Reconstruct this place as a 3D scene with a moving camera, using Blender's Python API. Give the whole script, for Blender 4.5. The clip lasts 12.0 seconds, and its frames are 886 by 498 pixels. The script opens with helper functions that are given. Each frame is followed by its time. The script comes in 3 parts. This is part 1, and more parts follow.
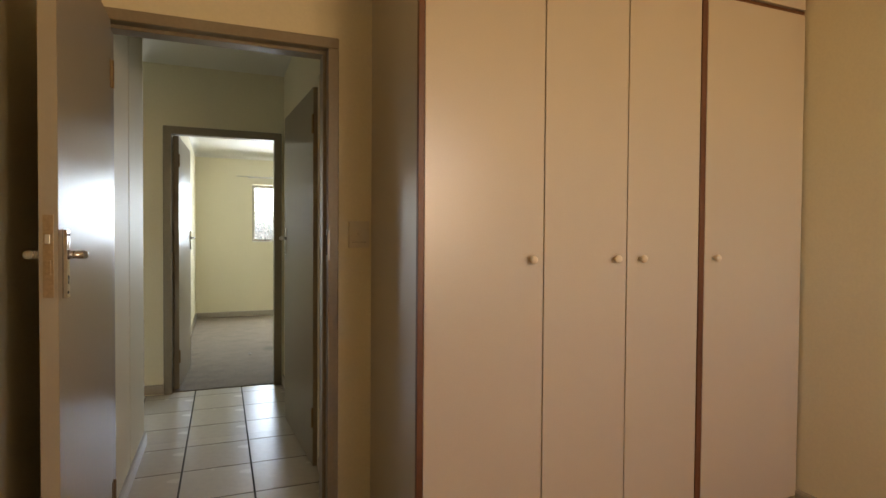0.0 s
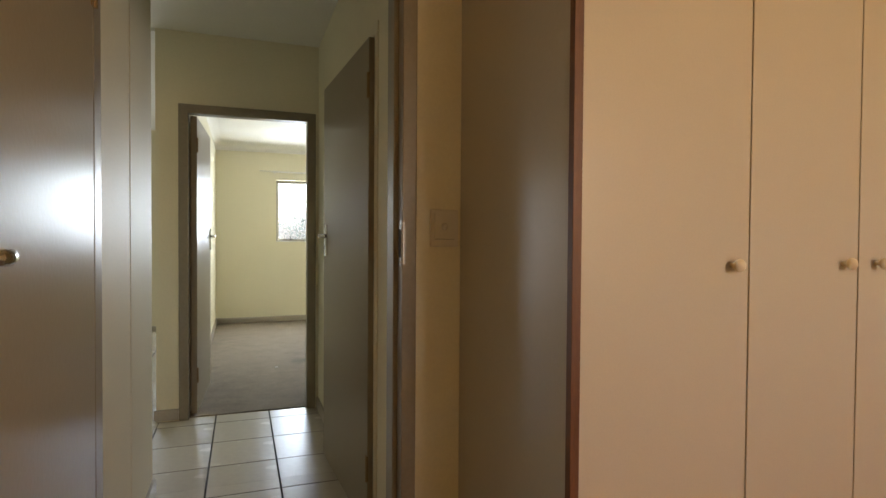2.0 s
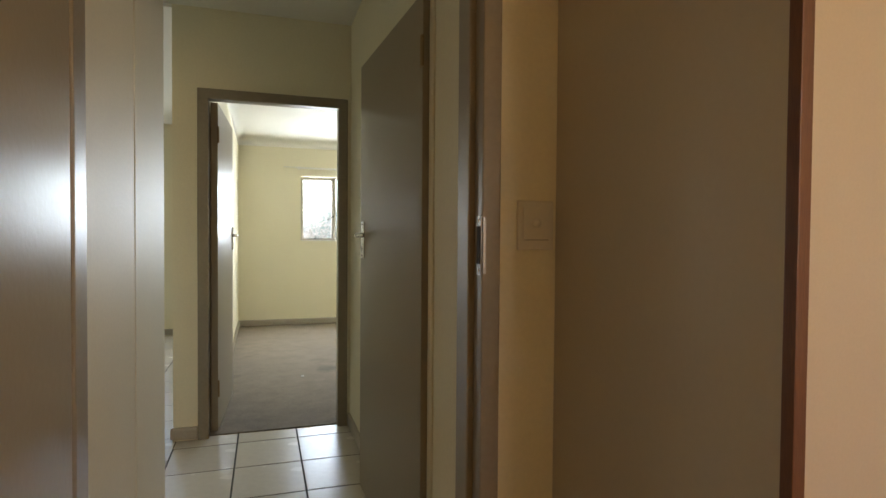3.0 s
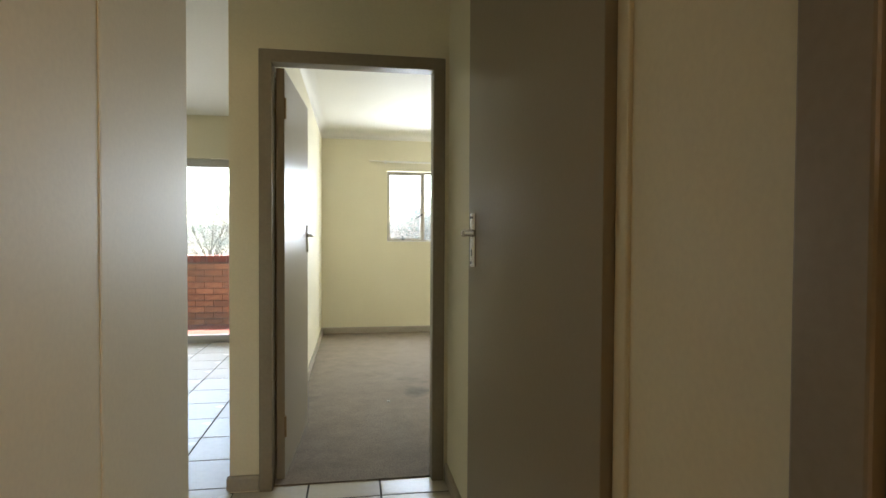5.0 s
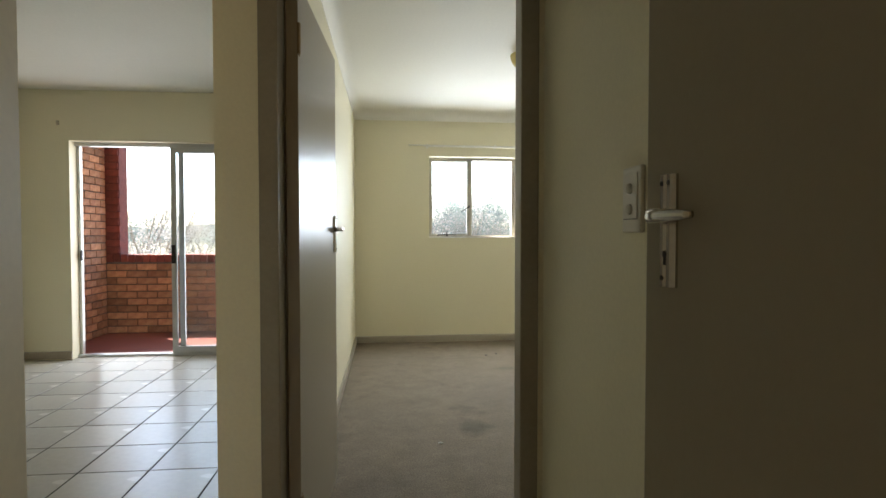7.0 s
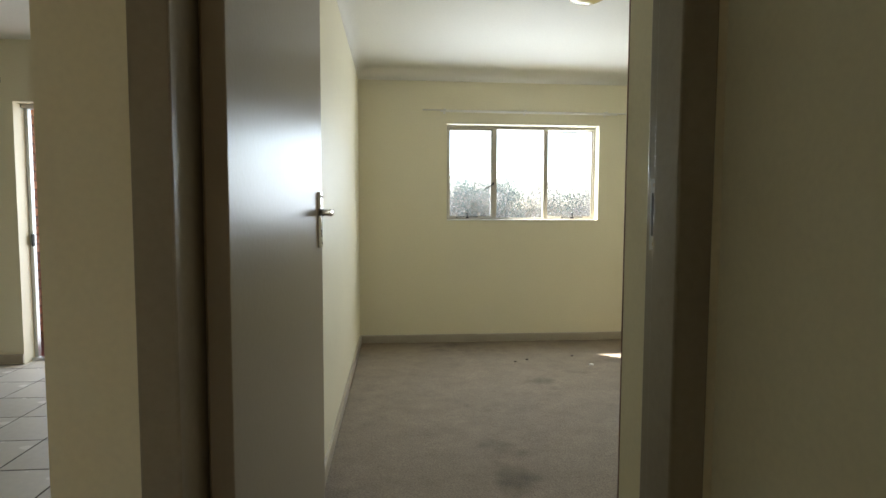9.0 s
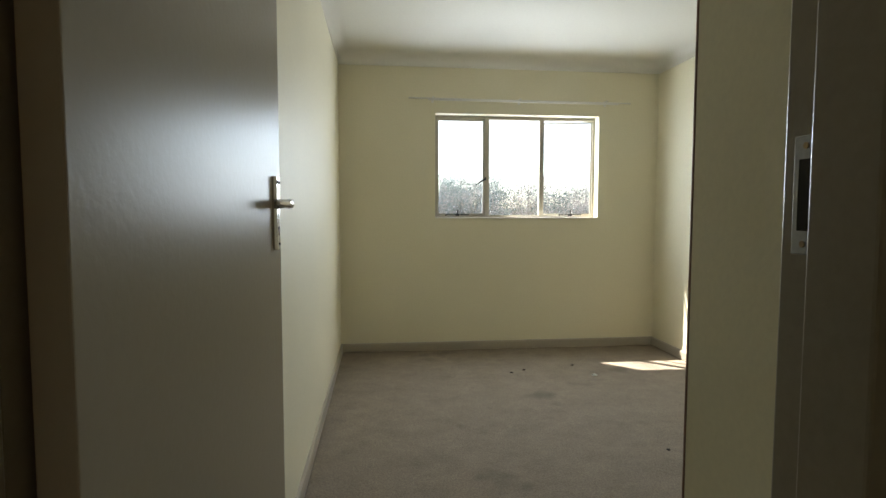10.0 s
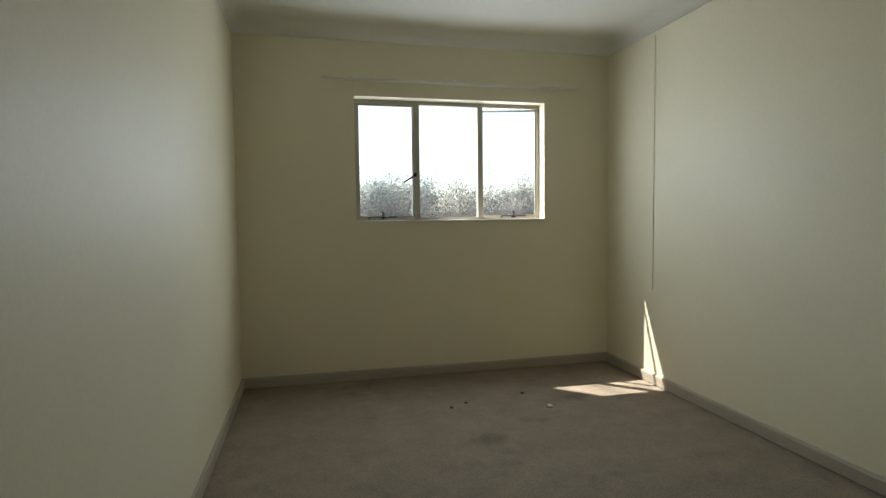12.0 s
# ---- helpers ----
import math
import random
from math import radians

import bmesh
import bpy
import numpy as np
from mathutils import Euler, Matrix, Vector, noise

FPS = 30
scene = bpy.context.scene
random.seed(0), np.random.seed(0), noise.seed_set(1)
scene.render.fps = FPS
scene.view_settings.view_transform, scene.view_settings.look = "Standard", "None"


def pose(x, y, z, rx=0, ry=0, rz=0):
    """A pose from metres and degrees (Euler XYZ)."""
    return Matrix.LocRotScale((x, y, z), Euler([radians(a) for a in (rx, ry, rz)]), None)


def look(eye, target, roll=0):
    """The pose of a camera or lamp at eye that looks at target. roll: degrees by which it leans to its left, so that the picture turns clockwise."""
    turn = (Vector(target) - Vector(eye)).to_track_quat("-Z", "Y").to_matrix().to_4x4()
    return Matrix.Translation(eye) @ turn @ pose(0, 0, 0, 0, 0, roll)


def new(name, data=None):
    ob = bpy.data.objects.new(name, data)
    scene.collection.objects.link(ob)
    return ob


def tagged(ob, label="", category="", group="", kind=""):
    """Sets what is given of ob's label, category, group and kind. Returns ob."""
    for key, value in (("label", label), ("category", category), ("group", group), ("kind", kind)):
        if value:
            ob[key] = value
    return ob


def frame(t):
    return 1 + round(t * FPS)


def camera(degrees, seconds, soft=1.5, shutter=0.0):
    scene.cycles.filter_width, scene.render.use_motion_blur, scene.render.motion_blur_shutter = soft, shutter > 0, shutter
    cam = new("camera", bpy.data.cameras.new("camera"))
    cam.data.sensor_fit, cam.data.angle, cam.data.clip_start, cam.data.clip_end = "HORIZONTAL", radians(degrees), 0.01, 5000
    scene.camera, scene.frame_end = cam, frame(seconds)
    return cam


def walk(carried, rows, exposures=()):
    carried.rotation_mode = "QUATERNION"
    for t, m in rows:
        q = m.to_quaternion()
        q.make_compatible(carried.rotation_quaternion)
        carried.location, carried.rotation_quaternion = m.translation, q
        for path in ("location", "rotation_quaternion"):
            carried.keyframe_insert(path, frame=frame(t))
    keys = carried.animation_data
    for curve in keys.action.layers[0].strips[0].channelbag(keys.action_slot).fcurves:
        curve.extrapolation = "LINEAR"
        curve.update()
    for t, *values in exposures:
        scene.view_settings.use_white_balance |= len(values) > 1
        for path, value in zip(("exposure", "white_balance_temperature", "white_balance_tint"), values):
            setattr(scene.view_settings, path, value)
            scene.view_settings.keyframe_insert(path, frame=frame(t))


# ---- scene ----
cam = camera(77.0, 12.0)
PATH = [
    (0, (0.651, 0.432, 1.238), (1.389, 2.291, 1.195), 0.4),
    (0.5, (0.637, 0.593, 1.237), (1.354, 2.46, 1.196), 0.3),
    (1, (0.623, 0.783, 1.233), (1.329, 2.654, 1.193), 0.4),
    (1.5, (0.631, 0.978, 1.226), (1.325, 2.853, 1.185), 0.4),
    (2, (0.616, 1.203, 1.218), (1.297, 3.083, 1.177), 0.4),
    (2.5, (0.595, 1.432, 1.22), (1.253, 3.32, 1.178), 0.4),
    (4.5, (0.653, 2.279, 1.217), (1.045, 4.239, 1.166), 0.4),
    (5, (0.666, 2.505, 1.211), (0.984, 4.478, 1.166), 0.3),
    (5.5, (0.659, 2.722, 1.203), (0.935, 4.702, 1.165), 0.4),
    (6, (0.635, 2.956, 1.2), (0.875, 4.942, 1.163), 0.3),
    (6.5, (0.63, 3.202, 1.194), (0.848, 5.189, 1.157), 0.2),
    (7, (0.62, 3.446, 1.197), (0.822, 5.435, 1.139), 0.0),
    (8.8, (0.607, 4.284, 1.219), (0.779, 6.272, 1.086), 0.3),
    (9, (0.609, 4.367, 1.216), (0.781, 6.356, 1.085), 0.2),
    (9.5, (0.609, 4.573, 1.201), (0.796, 6.56, 1.072), 0.2),
    (10, (0.621, 4.771, 1.195), (0.844, 6.755, 1.063), 0.1),
    (10.5, (0.667, 4.969, 1.194), (0.939, 6.946, 1.062), -0.1),
    (11, (0.71, 5.153, 1.191), (1.032, 7.124, 1.067), -0.3),
    (11.5, (0.76, 5.327, 1.187), (1.134, 7.289, 1.067), -0.5),
    (12, (0.768, 5.506, 1.177), (1.229, 7.449, 1.060), -0.6),
]
walk(cam, [(t, look(eye, target, roll)) for t, eye, target, roll in PATH], [(0, 3.15), (2.5, 3.25), (4.5, 3.35), (5.5, 3.1), (7.0, 2.7), (9.0, 2.42), (10.5, 1.93), (12.0, 1.36)])

# ---- light ----
SUN = Vector((1.04, -1.0, -2.2)).normalized()
world = bpy.data.worlds.new("sky")
scene.world = world
world.use_nodes = True
wn = world.node_tree
sky = wn.nodes.new("ShaderNodeTexSky")
sky.sky_type = "NISHITA"
sky.sun_disc = False
sky.sun_elevation = math.asin(-SUN.z)
sky.sun_rotation = math.atan2(-SUN.x, -SUN.y)
wn.links.new(sky.outputs[0], wn.nodes["Background"].inputs[0])
wn.nodes["Background"].inputs[1].default_value = 0.15
sun = new("sun", bpy.data.lights.new("sun", "SUN"))
sun.data.energy, sun.data.angle, sun.data.color = 5.0, radians(0.5), (1.0, 0.95, 0.86)
sun.matrix_world = look((0, 0, 20), Vector((0, 0, 20)) + SUN)


def window_light(name, eye, target, w, h, power, colour):
    d = bpy.data.lights.new(name, "AREA")
    d.shape, d.size, d.size_y, d.energy, d.color = "RECTANGLE", w, h, power, colour
    ob = new(name, d)
    ob.matrix_world = look(eye, target)
    return ob


window_light("window_light_bedroom", (1.80, 9.69, 1.58), (1.80, 5.0, 0.7), 1.4, 0.85, 11.0, (0.80, 0.885, 0.985))
window_light("window_light_living", (-1.43, 9.35, 1.05), (-1.43, 5.0, 0.7), 1.7, 1.95, 4.9, (0.86, 0.93, 1.0))
window_light("window_light_first_bedroom", (2.3, -1.36, 1.7), (0.9, 2.4, 2.9), 1.0, 1.0, 4.3, (1.0, 0.575, 0.265))


# ---- materials ----
def material(name, colour, rough=0.6, metal=0.0, vary=0.08, scale=3.0, fine=120.0, bump=0.1, dist=0.002, coat=0.0, island=0.0, stretch=None, second=None, spread=0.5, spec=0.5, leafy=False, rugged=0.5, stains=0.0):
    m = bpy.data.materials.new(name)
    m.use_nodes = True
    n, l = m.node_tree.nodes, m.node_tree.links
    b = n["Principled BSDF"]
    b.inputs["Metallic"].default_value = metal
    b.inputs["Coat Weight"].default_value = coat
    b.inputs["Specular IOR Level"].default_value = spec
    tc = n.new("ShaderNodeTexCoord")
    mp = n.new("ShaderNodeMapping")
    l.new(tc.outputs["Object"], mp.inputs[0])
    if stretch:
        mp.inputs["Scale"].default_value = stretch
    big = n.new("ShaderNodeTexNoise")
    big.inputs["Scale"].default_value, big.inputs["Detail"].default_value, big.inputs["Roughness"].default_value = scale, 6, rugged
    small = n.new("ShaderNodeTexNoise")
    small.inputs["Scale"].default_value, small.inputs["Detail"].default_value = fine, 4
    l.new(mp.outputs[0], big.inputs[0])
    l.new(mp.outputs[0], small.inputs[0])
    ramp = n.new("ShaderNodeValToRGB")
    c2 = second or tuple(c * (1 - 2.2 * vary) for c in colour)
    ramp.color_ramp.elements[0].position, ramp.color_ramp.elements[1].position = 0.5 - spread / 2, 0.5 + spread / 2
    ramp.color_ramp.elements[0].color, ramp.color_ramp.elements[1].color = (*c2, 1), (*colour, 1)
    l.new(big.outputs[0], ramp.inputs[0])
    mix = n.new("ShaderNodeMix")
    mix.data_type, mix.blend_type = "RGBA", "MULTIPLY"
    mix.inputs[0].default_value = 1.0
    l.new(ramp.outputs[0], mix.inputs[6])
    mr = n.new("ShaderNodeMapRange")
    mr.inputs[1].default_value, mr.inputs[2].default_value = 0.3, 0.7
    mr.inputs[3].default_value, mr.inputs[4].default_value = 1 - vary, 1 + vary
    l.new(small.outputs[0], mr.inputs[0])
    out = mr.outputs[0]
    if stains:
        spot, edge, both = n.new("ShaderNodeTexNoise"), n.new("ShaderNodeMapRange"), n.new("ShaderNodeMath")
        spot.inputs["Scale"].default_value, spot.inputs["Detail"].default_value = 2.1, 3
        edge.inputs[1].default_value, edge.inputs[2].default_value = 0.60, 0.72
        edge.inputs[3].default_value, edge.inputs[4].default_value = 1.0, 1.0 - stains
        both.operation = "MULTIPLY"
        l.new(mp.outputs[0], spot.inputs[0])
        l.new(spot.outputs[0], edge.inputs[0])
        l.new(out, both.inputs[0])
        l.new(edge.outputs[0], both.inputs[1])
        out = both.outputs[0]
    if island:
        info = n.new("ShaderNodeObjectInfo")
        r2 = n.new("ShaderNodeMapRange")
        r2.inputs[3].default_value, r2.inputs[4].default_value = 1 - island, 1 + island * 0.5
        l.new(info.outputs["Random"], r2.inputs[0])
        mu = n.new("ShaderNodeMath")
        mu.operation = "MULTIPLY"
        l.new(out, mu.inputs[0])
        l.new(r2.outputs[0], mu.inputs[1])
        out = mu.outputs[0]
    l.new(out, mix.inputs[7])
    l.new(mix.outputs[2], b.inputs["Base Color"])
    rr = n.new("ShaderNodeMapRange")
    rr.inputs[3].default_value, rr.inputs[4].default_value = max(0.02, rough - 0.025), min(1, rough + 0.025)
    l.new(big.outputs[0], rr.inputs[0])
    l.new(rr.outputs[0], b.inputs["Roughness"])
    if bump:
        bp = n.new("ShaderNodeBump")
        bp.inputs["Strength"].default_value, bp.inputs["Distance"].default_value = bump, dist
        l.new(small.outputs[0], bp.inputs["Height"])
        l.new(bp.outputs[0], b.inputs["Normal"])
    if leafy:
        tr, ms = n.new("ShaderNodeBsdfTranslucent"), n.new("ShaderNodeMixShader")
        ms.inputs[0].default_value = 0.5
        l.new(mix.outputs[2], tr.inputs[0])
        l.new(b.outputs[0], ms.inputs[1])
        l.new(tr.outputs[0], ms.inputs[2])
        l.new(ms.outputs[0], n["Material Output"].inputs[0])
    return m


WALL = material("cream_wall_paint", (0.79, 0.735, 0.545), 0.54, spec=0.42, vary=0.025, scale=1.3, fine=90, bump=0.18, dist=0.002)
CEIL = material("white_ceiling_paint", (0.80, 0.78, 0.70), 0.7, vary=0.02, scale=1.0, fine=60, bump=0.1)
TAUPE = material("taupe_enamel_trim", (0.29, 0.25, 0.185), 0.36, spec=0.35, vary=0.05, scale=4, fine=70, bump=0.12)
DOORM = material("taupe_enamel_door", (0.33, 0.29, 0.215), 0.30, vary=0.012, spec=0.065, scale=2.0, fine=62, bump=0.2, dist=0.0025)
SKIRT = material("beige_skirting_paint", (0.42, 0.37, 0.29), 0.34, vary=0.05, fine=80)
LAM = material("cream_laminate", (0.58, 0.52, 0.42), 0.30, spec=0.6, vary=0.02, scale=1.5, fine=200, bump=0.04)
PANEL = material("grey_beige_panel_paint", (0.47, 0.43, 0.35), 0.3, vary=0.015, scale=2, fine=80, bump=0.1)
WOOD = material("red_brown_wood_edge", (0.16, 0.065, 0.03), 0.45, vary=0.15, scale=6, fine=60, stretch=(8, 8, 0.6))
CARPET = material("grey_beige_carpet", (0.30, 0.243, 0.182), 0.95, vary=0.2, scale=5.5, fine=130, bump=1.0, dist=0.006, second=(0.21, 0.172, 0.128), spread=0.42, rugged=0.72, stains=0.4)
TILE = material("cream_glazed_tile", (0.60, 0.555, 0.47), 0.27, spec=0.16, vary=0.03, scale=3, fine=30, bump=0, island=0.07)
GROUT = material("dark_grout", (0.045, 0.038, 0.03), 0.9, vary=0.15, fine=200, bump=0.4)
CHROME = material("satin_chrome", (0.58, 0.565, 0.54), 0.18, 1.0, vary=0.03, bump=0)
DULL = material("dull_grey_steel", (0.36, 0.36, 0.35), 0.42, 1.0, vary=0.08, bump=0)
BRASS = material("worn_brass", (0.36, 0.27, 0.16), 0.45, 1.0, vary=0.1, bump=0)
# Colour of black fittings; also stands for shade in holes and gaps.
DARK = material("black_fittings_and_gap_shade", (0.02, 0.018, 0.015), 0.8, vary=0.1, bump=0)
WPLAST = material("off_white_plastic", (0.68, 0.64, 0.54), 0.35, vary=0.02, bump=0)
KNOB = material("cream_knob_plastic", (0.72, 0.64, 0.50), 0.3, vary=0.02, bump=0)
STEEL = material("beige_window_steel", (0.42, 0.38, 0.30), 0.45, vary=0.06, fine=100)
ALU = material("natural_aluminium", (0.55, 0.55, 0.54), 0.38, 0.9, vary=0.04, bump=0)
BRICK = material("orange_face_brick", (0.55, 0.29, 0.15), 0.85, vary=0.2, scale=14, fine=150, bump=0.6, dist=0.004, island=0.45, second=(0.32, 0.13, 0.07))
REDBR = material("dark_red_brick", (0.26, 0.065, 0.045), 0.85, vary=0.18, scale=14, fine=150, bump=0.6, dist=0.004, island=0.3)
MORTAR = material("grey_mortar", (0.15, 0.115, 0.09), 0.95, vary=0.15, fine=200, bump=0.5)
REDFLOOR = material("red_polished_screed", (0.20, 0.055, 0.04), 0.4, vary=0.12, scale=3, fine=80)
WHITE = material("white_gloss_paint", (0.80, 0.78, 0.72), 0.4, vary=0.03, bump=0.05)
OPAL = material("yellowed_opal_glass", (0.80, 0.66, 0.26), 0.22, vary=0.03, bump=0)
BARK = material("grey_bark", (0.26, 0.22, 0.17), 0.95, vary=0.3, scale=8, fine=40, bump=0.8)
# Leaf and twig colours are paled and greyed to carry the distance haze.
LEAFG = material("green_leaves_haze_tint", (0.125, 0.155, 0.15), 0.8, leafy=True, vary=0.3, scale=0.8, fine=6, bump=0, second=(0.085, 0.11, 0.105))
LEAFB = material("winter_twigs_haze_tint", (0.40, 0.365, 0.335), 0.9, leafy=True, vary=0.3, scale=0.8, fine=6, bump=0)
EARTH = material("dry_veld_ground", (0.20, 0.17, 0.10), 0.95, vary=0.2, scale=0.05, fine=2, bump=0.3)
HILL = material("distant_bushveld", (0.10, 0.11, 0.075), 0.95, vary=0.3, scale=0.05, fine=0.6, bump=0.0)
LITTER = material("dark_carpet_debris", (0.05, 0.04, 0.03), 0.9, vary=0.2, bump=0)
PAPER = material("white_paper_scrap", (0.75, 0.73, 0.68), 0.8, vary=0.03, bump=0)
glass = bpy.data.materials.new("clear_glass")
glass.use_nodes = True
gn, gl = glass.node_tree.nodes, glass.node_tree.links
gt, gg, gm, gf = (gn.new(k) for k in ("ShaderNodeBsdfTransparent", "ShaderNodeBsdfGlossy", "ShaderNodeMixShader", "ShaderNodeFresnel"))
gg.inputs["Roughness"].default_value = 0.02
gt.inputs[0].default_value = (0.96, 0.97, 0.97, 1)
gl.new(gf.outputs[0], gm.inputs[0])
gl.new(gt.outputs[0], gm.inputs[1])
gl.new(gg.outputs[0], gm.inputs[2])
gl.new(gm.outputs[0], gn["Material Output"].inputs[0])


# ---- builders ----
def box(bm, x0, x1, y0, y1, z0, z1):
    v = [bm.verts.new(p) for p in ((x0, y0, z0), (x1, y0, z0), (x1, y1, z0), (x0, y1, z0), (x0, y0, z1), (x1, y0, z1), (x1, y1, z1), (x0, y1, z1))]
    for f in ((3, 2, 1, 0), (4, 5, 6, 7), (0, 1, 5, 4), (1, 2, 6, 5), (2, 3, 7, 6), (3, 0, 4, 7)):
        bm.faces.new([v[i] for i in f])
    return v


def tube(bm, p, q, r, r2=None, n=16):
    p, q = Vector(p), Vector(q)
    m = Matrix.Translation((p + q) / 2) @ (q - p).to_track_quat("Z", "Y").to_matrix().to_4x4()
    bmesh.ops.create_cone(bm, cap_ends=True, segments=n, radius1=r, radius2=r if r2 is None else r2, depth=(q - p).length, matrix=m)


def mesh_of(name, bm, mat, bevel=0.0, smooth=False):
    if bevel:
        bmesh.ops.bevel(bm, geom=list(bm.edges), offset=bevel, segments=2, affect="EDGES", profile=0.6)
    me = bpy.data.meshes.new(name)
    bm.to_mesh(me)
    bm.free()
    me.materials.append(mat)
    if smooth:
        for f in me.polygons:
            f.use_smooth = True
    return me


def solid(name, boxes, mat, label="", category="", kind="", bevel=0.0):
    bm = bmesh.new()
    for b in boxes:
        box(bm, *b)
    return tagged(new(name, mesh_of(name, bm, mat, bevel)), label, category, "", kind)


def part(name, bm, mat, parent, label="", bevel=0.0, smooth=False):
    ob = new(name, mesh_of(name, bm, mat, bevel, smooth))
    ob.parent = parent
    if label:
        ob["label"] = label
    return ob


def bx(*b):
    bm = bmesh.new()
    box(bm, *b)
    return bm


def thing(name, m, label, category, group="", kind=""):
    ob = new(name)
    ob.matrix_world = m
    return tagged(ob, label, category, group, kind)


def structure(name, boxes, mat, label, category="wall", bevel=0.0):
    return solid(name, boxes, mat, label, category, "structure", bevel)


TOP = 2.75
CZ = 2.50   # bedroom and hall ceiling
LZ = 2.53   # living room ceiling

# ---- walls ----
structure("wall_first_bedroom_door", [(-0.05, 0.205, 2.83, 2.94, 0, TOP), (1.105, 3.25, 2.83, 2.94, 0, TOP), (0.205, 1.105, 2.83, 2.94, 2.075, TOP)], WALL, "cream painted plaster wall with a doorway")
structure("wall_first_bedroom_west", [(-0.05, 0.10, -1.3, 2.83, 0, TOP)], WALL, "cream painted plaster wall behind the open door")
structure("wall_first_bedroom_east", [(3.13, 3.25, -1.3, 2.83, 0, TOP)], WALL, "cream painted plaster wall beside the wardrobe")
structure("wall_first_bedroom_back", [(-0.05, 1.78, -1.42, -1.3, 0, TOP), (2.82, 3.25, -1.42, -1.3, 0, TOP), (1.78, 2.82, -1.42, -1.3, 0, 1.18), (1.78, 2.82, -1.42, -1.3, 2.22, TOP)], WALL, "cream painted plaster wall with a window opening")
structure("wall_hall_west", [(0.10, 0.222, 2.94, 3.574, 0, TOP), (0.10, 0.224, 3.580, 4.097, 0, TOP), (0.10, 0.214, 3.574, 3.580, 0, TOP)], WALL, "cream painted hall wall with a vertical joint")
structure("trim_hall_joint", [(0.2142, 0.2236, 3.5752, 3.5795, 0.075, TOP)], WALL, "thin painted cover strip on the hall wall joint", "trim")
structure("wall_living_south", [(-2.92, 0.10, 3.97, 4.097, 0, TOP)], WALL, "cream painted living room wall")
structure("wall_hall_east", [(1.13, 1.24, 2.94, 3.40, 0, TOP), (1.13, 1.24, 4.335, 5.22, 0, TOP), (1.13, 1.24, 3.40, 4.335, 2.075, TOP)], WALL, "cream painted hall wall with a doorway")
structure("wall_side_room", [(2.2, 2.3, 2.94, 5.22, 0, TOP)], WALL, "plain wall of the room behind the hall door")
structure("wall_second_bedroom_door", [(0.096, 0.235, 5.22, 5.33, 0, TOP), (1.108, 3.25, 5.22, 5.33, 0, TOP), (0.235, 1.108, 5.22, 5.33, 2.075, TOP)], WALL, "cream painted wall with a doorway")
structure("wall_second_bedroom_west", [(0.096, 0.285, 5.33, 9.49, 0, TOP)], WALL, "cream painted bedroom wall beside the open door")
structure("wall_second_bedroom_east", [(3.05, 3.25, 5.33, 9.49, 0, TOP)], WALL, "cream painted bedroom wall with a sun patch")
WX0, WX1, WZ0, WZ1 = 1.085, 2.515, 1.141, 2.025
structure("wall_second_bedroom_window", [(0.096, WX0, 9.49, 9.62, 0, TOP), (WX1, 3.25, 9.49, 9.62, 0, TOP), (WX0, WX1, 9.49, 9.62, 0, WZ0), (WX0, WX1, 9.49, 9.62, WZ1, TOP)], WALL, "cream painted bedroom wall with a window")
structure("wall_living_west", [(-2.92, -2.80, 4.097, 9.0, 0, TOP)], WALL, "cream painted living room wall")
SX0, SX1, SZ = -2.33, -0.53, 2.06
structure("wall_living_balcony", [(-2.92, SX0, 9.0, 9.2, 0, TOP), (SX1, 0.096, 9.0, 9.2, 0, TOP), (SX0, SX1, 9.0, 9.2, SZ, TOP)], WALL, "cream painted living room wall round a sliding door")
# Unseen slab, added to keep sky light from entering over the walls.
structure("roof_sky_blocker", [(-3.1, 3.4, -1.5, 9.7, TOP + 0.004, 2.9)], MORTAR, "unseen roof slab added to keep sky light out", "roof")

# ---- ceilings and coved cornices ----
def ceiling(name, x0, x1, y0, y1, z, r, label):
    structure("ceiling_" + name, [(x0, x1, y0, y1, z, z + 0.05)], CEIL, label, "ceiling")
    bm = bmesh.new()
    rings = []
    for k in range(9):
        a = k / 8 * math.pi / 2
        d, h = r - r * math.cos(a) + 0.002, z - r + r * math.sin(a) - 0.001
        rings.append([bm.verts.new(p) for p in ((x0 + d, y0 + d, h), (x1 - d, y0 + d, h), (x1 - d, y1 - d, h), (x0 + d, y1 - d, h))])
    base = [bm.verts.new(p) for p in ((x0, y0, z - r - 0.012), (x1, y0, z - r - 0.012), (x1, y1, z - r - 0.012), (x0, y1, z - r - 0.012))]
    lip = [bm.verts.new(p) for p in ((x0 + 0.002, y0 + 0.002, z - r - 0.012), (x1 - 0.002, y0 + 0.002, z - r - 0.012), (x1 - 0.002, y1 - 0.002, z - r - 0.012), (x0 + 0.002, y1 - 0.002, z - r - 0.012))]
    rings = [base, lip] + rings
    for a, b in zip(rings, rings[1:]):
        for i in range(4):
            bm.faces.new((a[i], a[(i + 1) % 4], b[(i + 1) % 4], b[i]))
    ob = new("cornice_" + name, mesh_of("cornice", bm, CEIL, 0.0, True))
    tagged(ob, "white painted coved plaster cornice", "cornice", "", "structure")


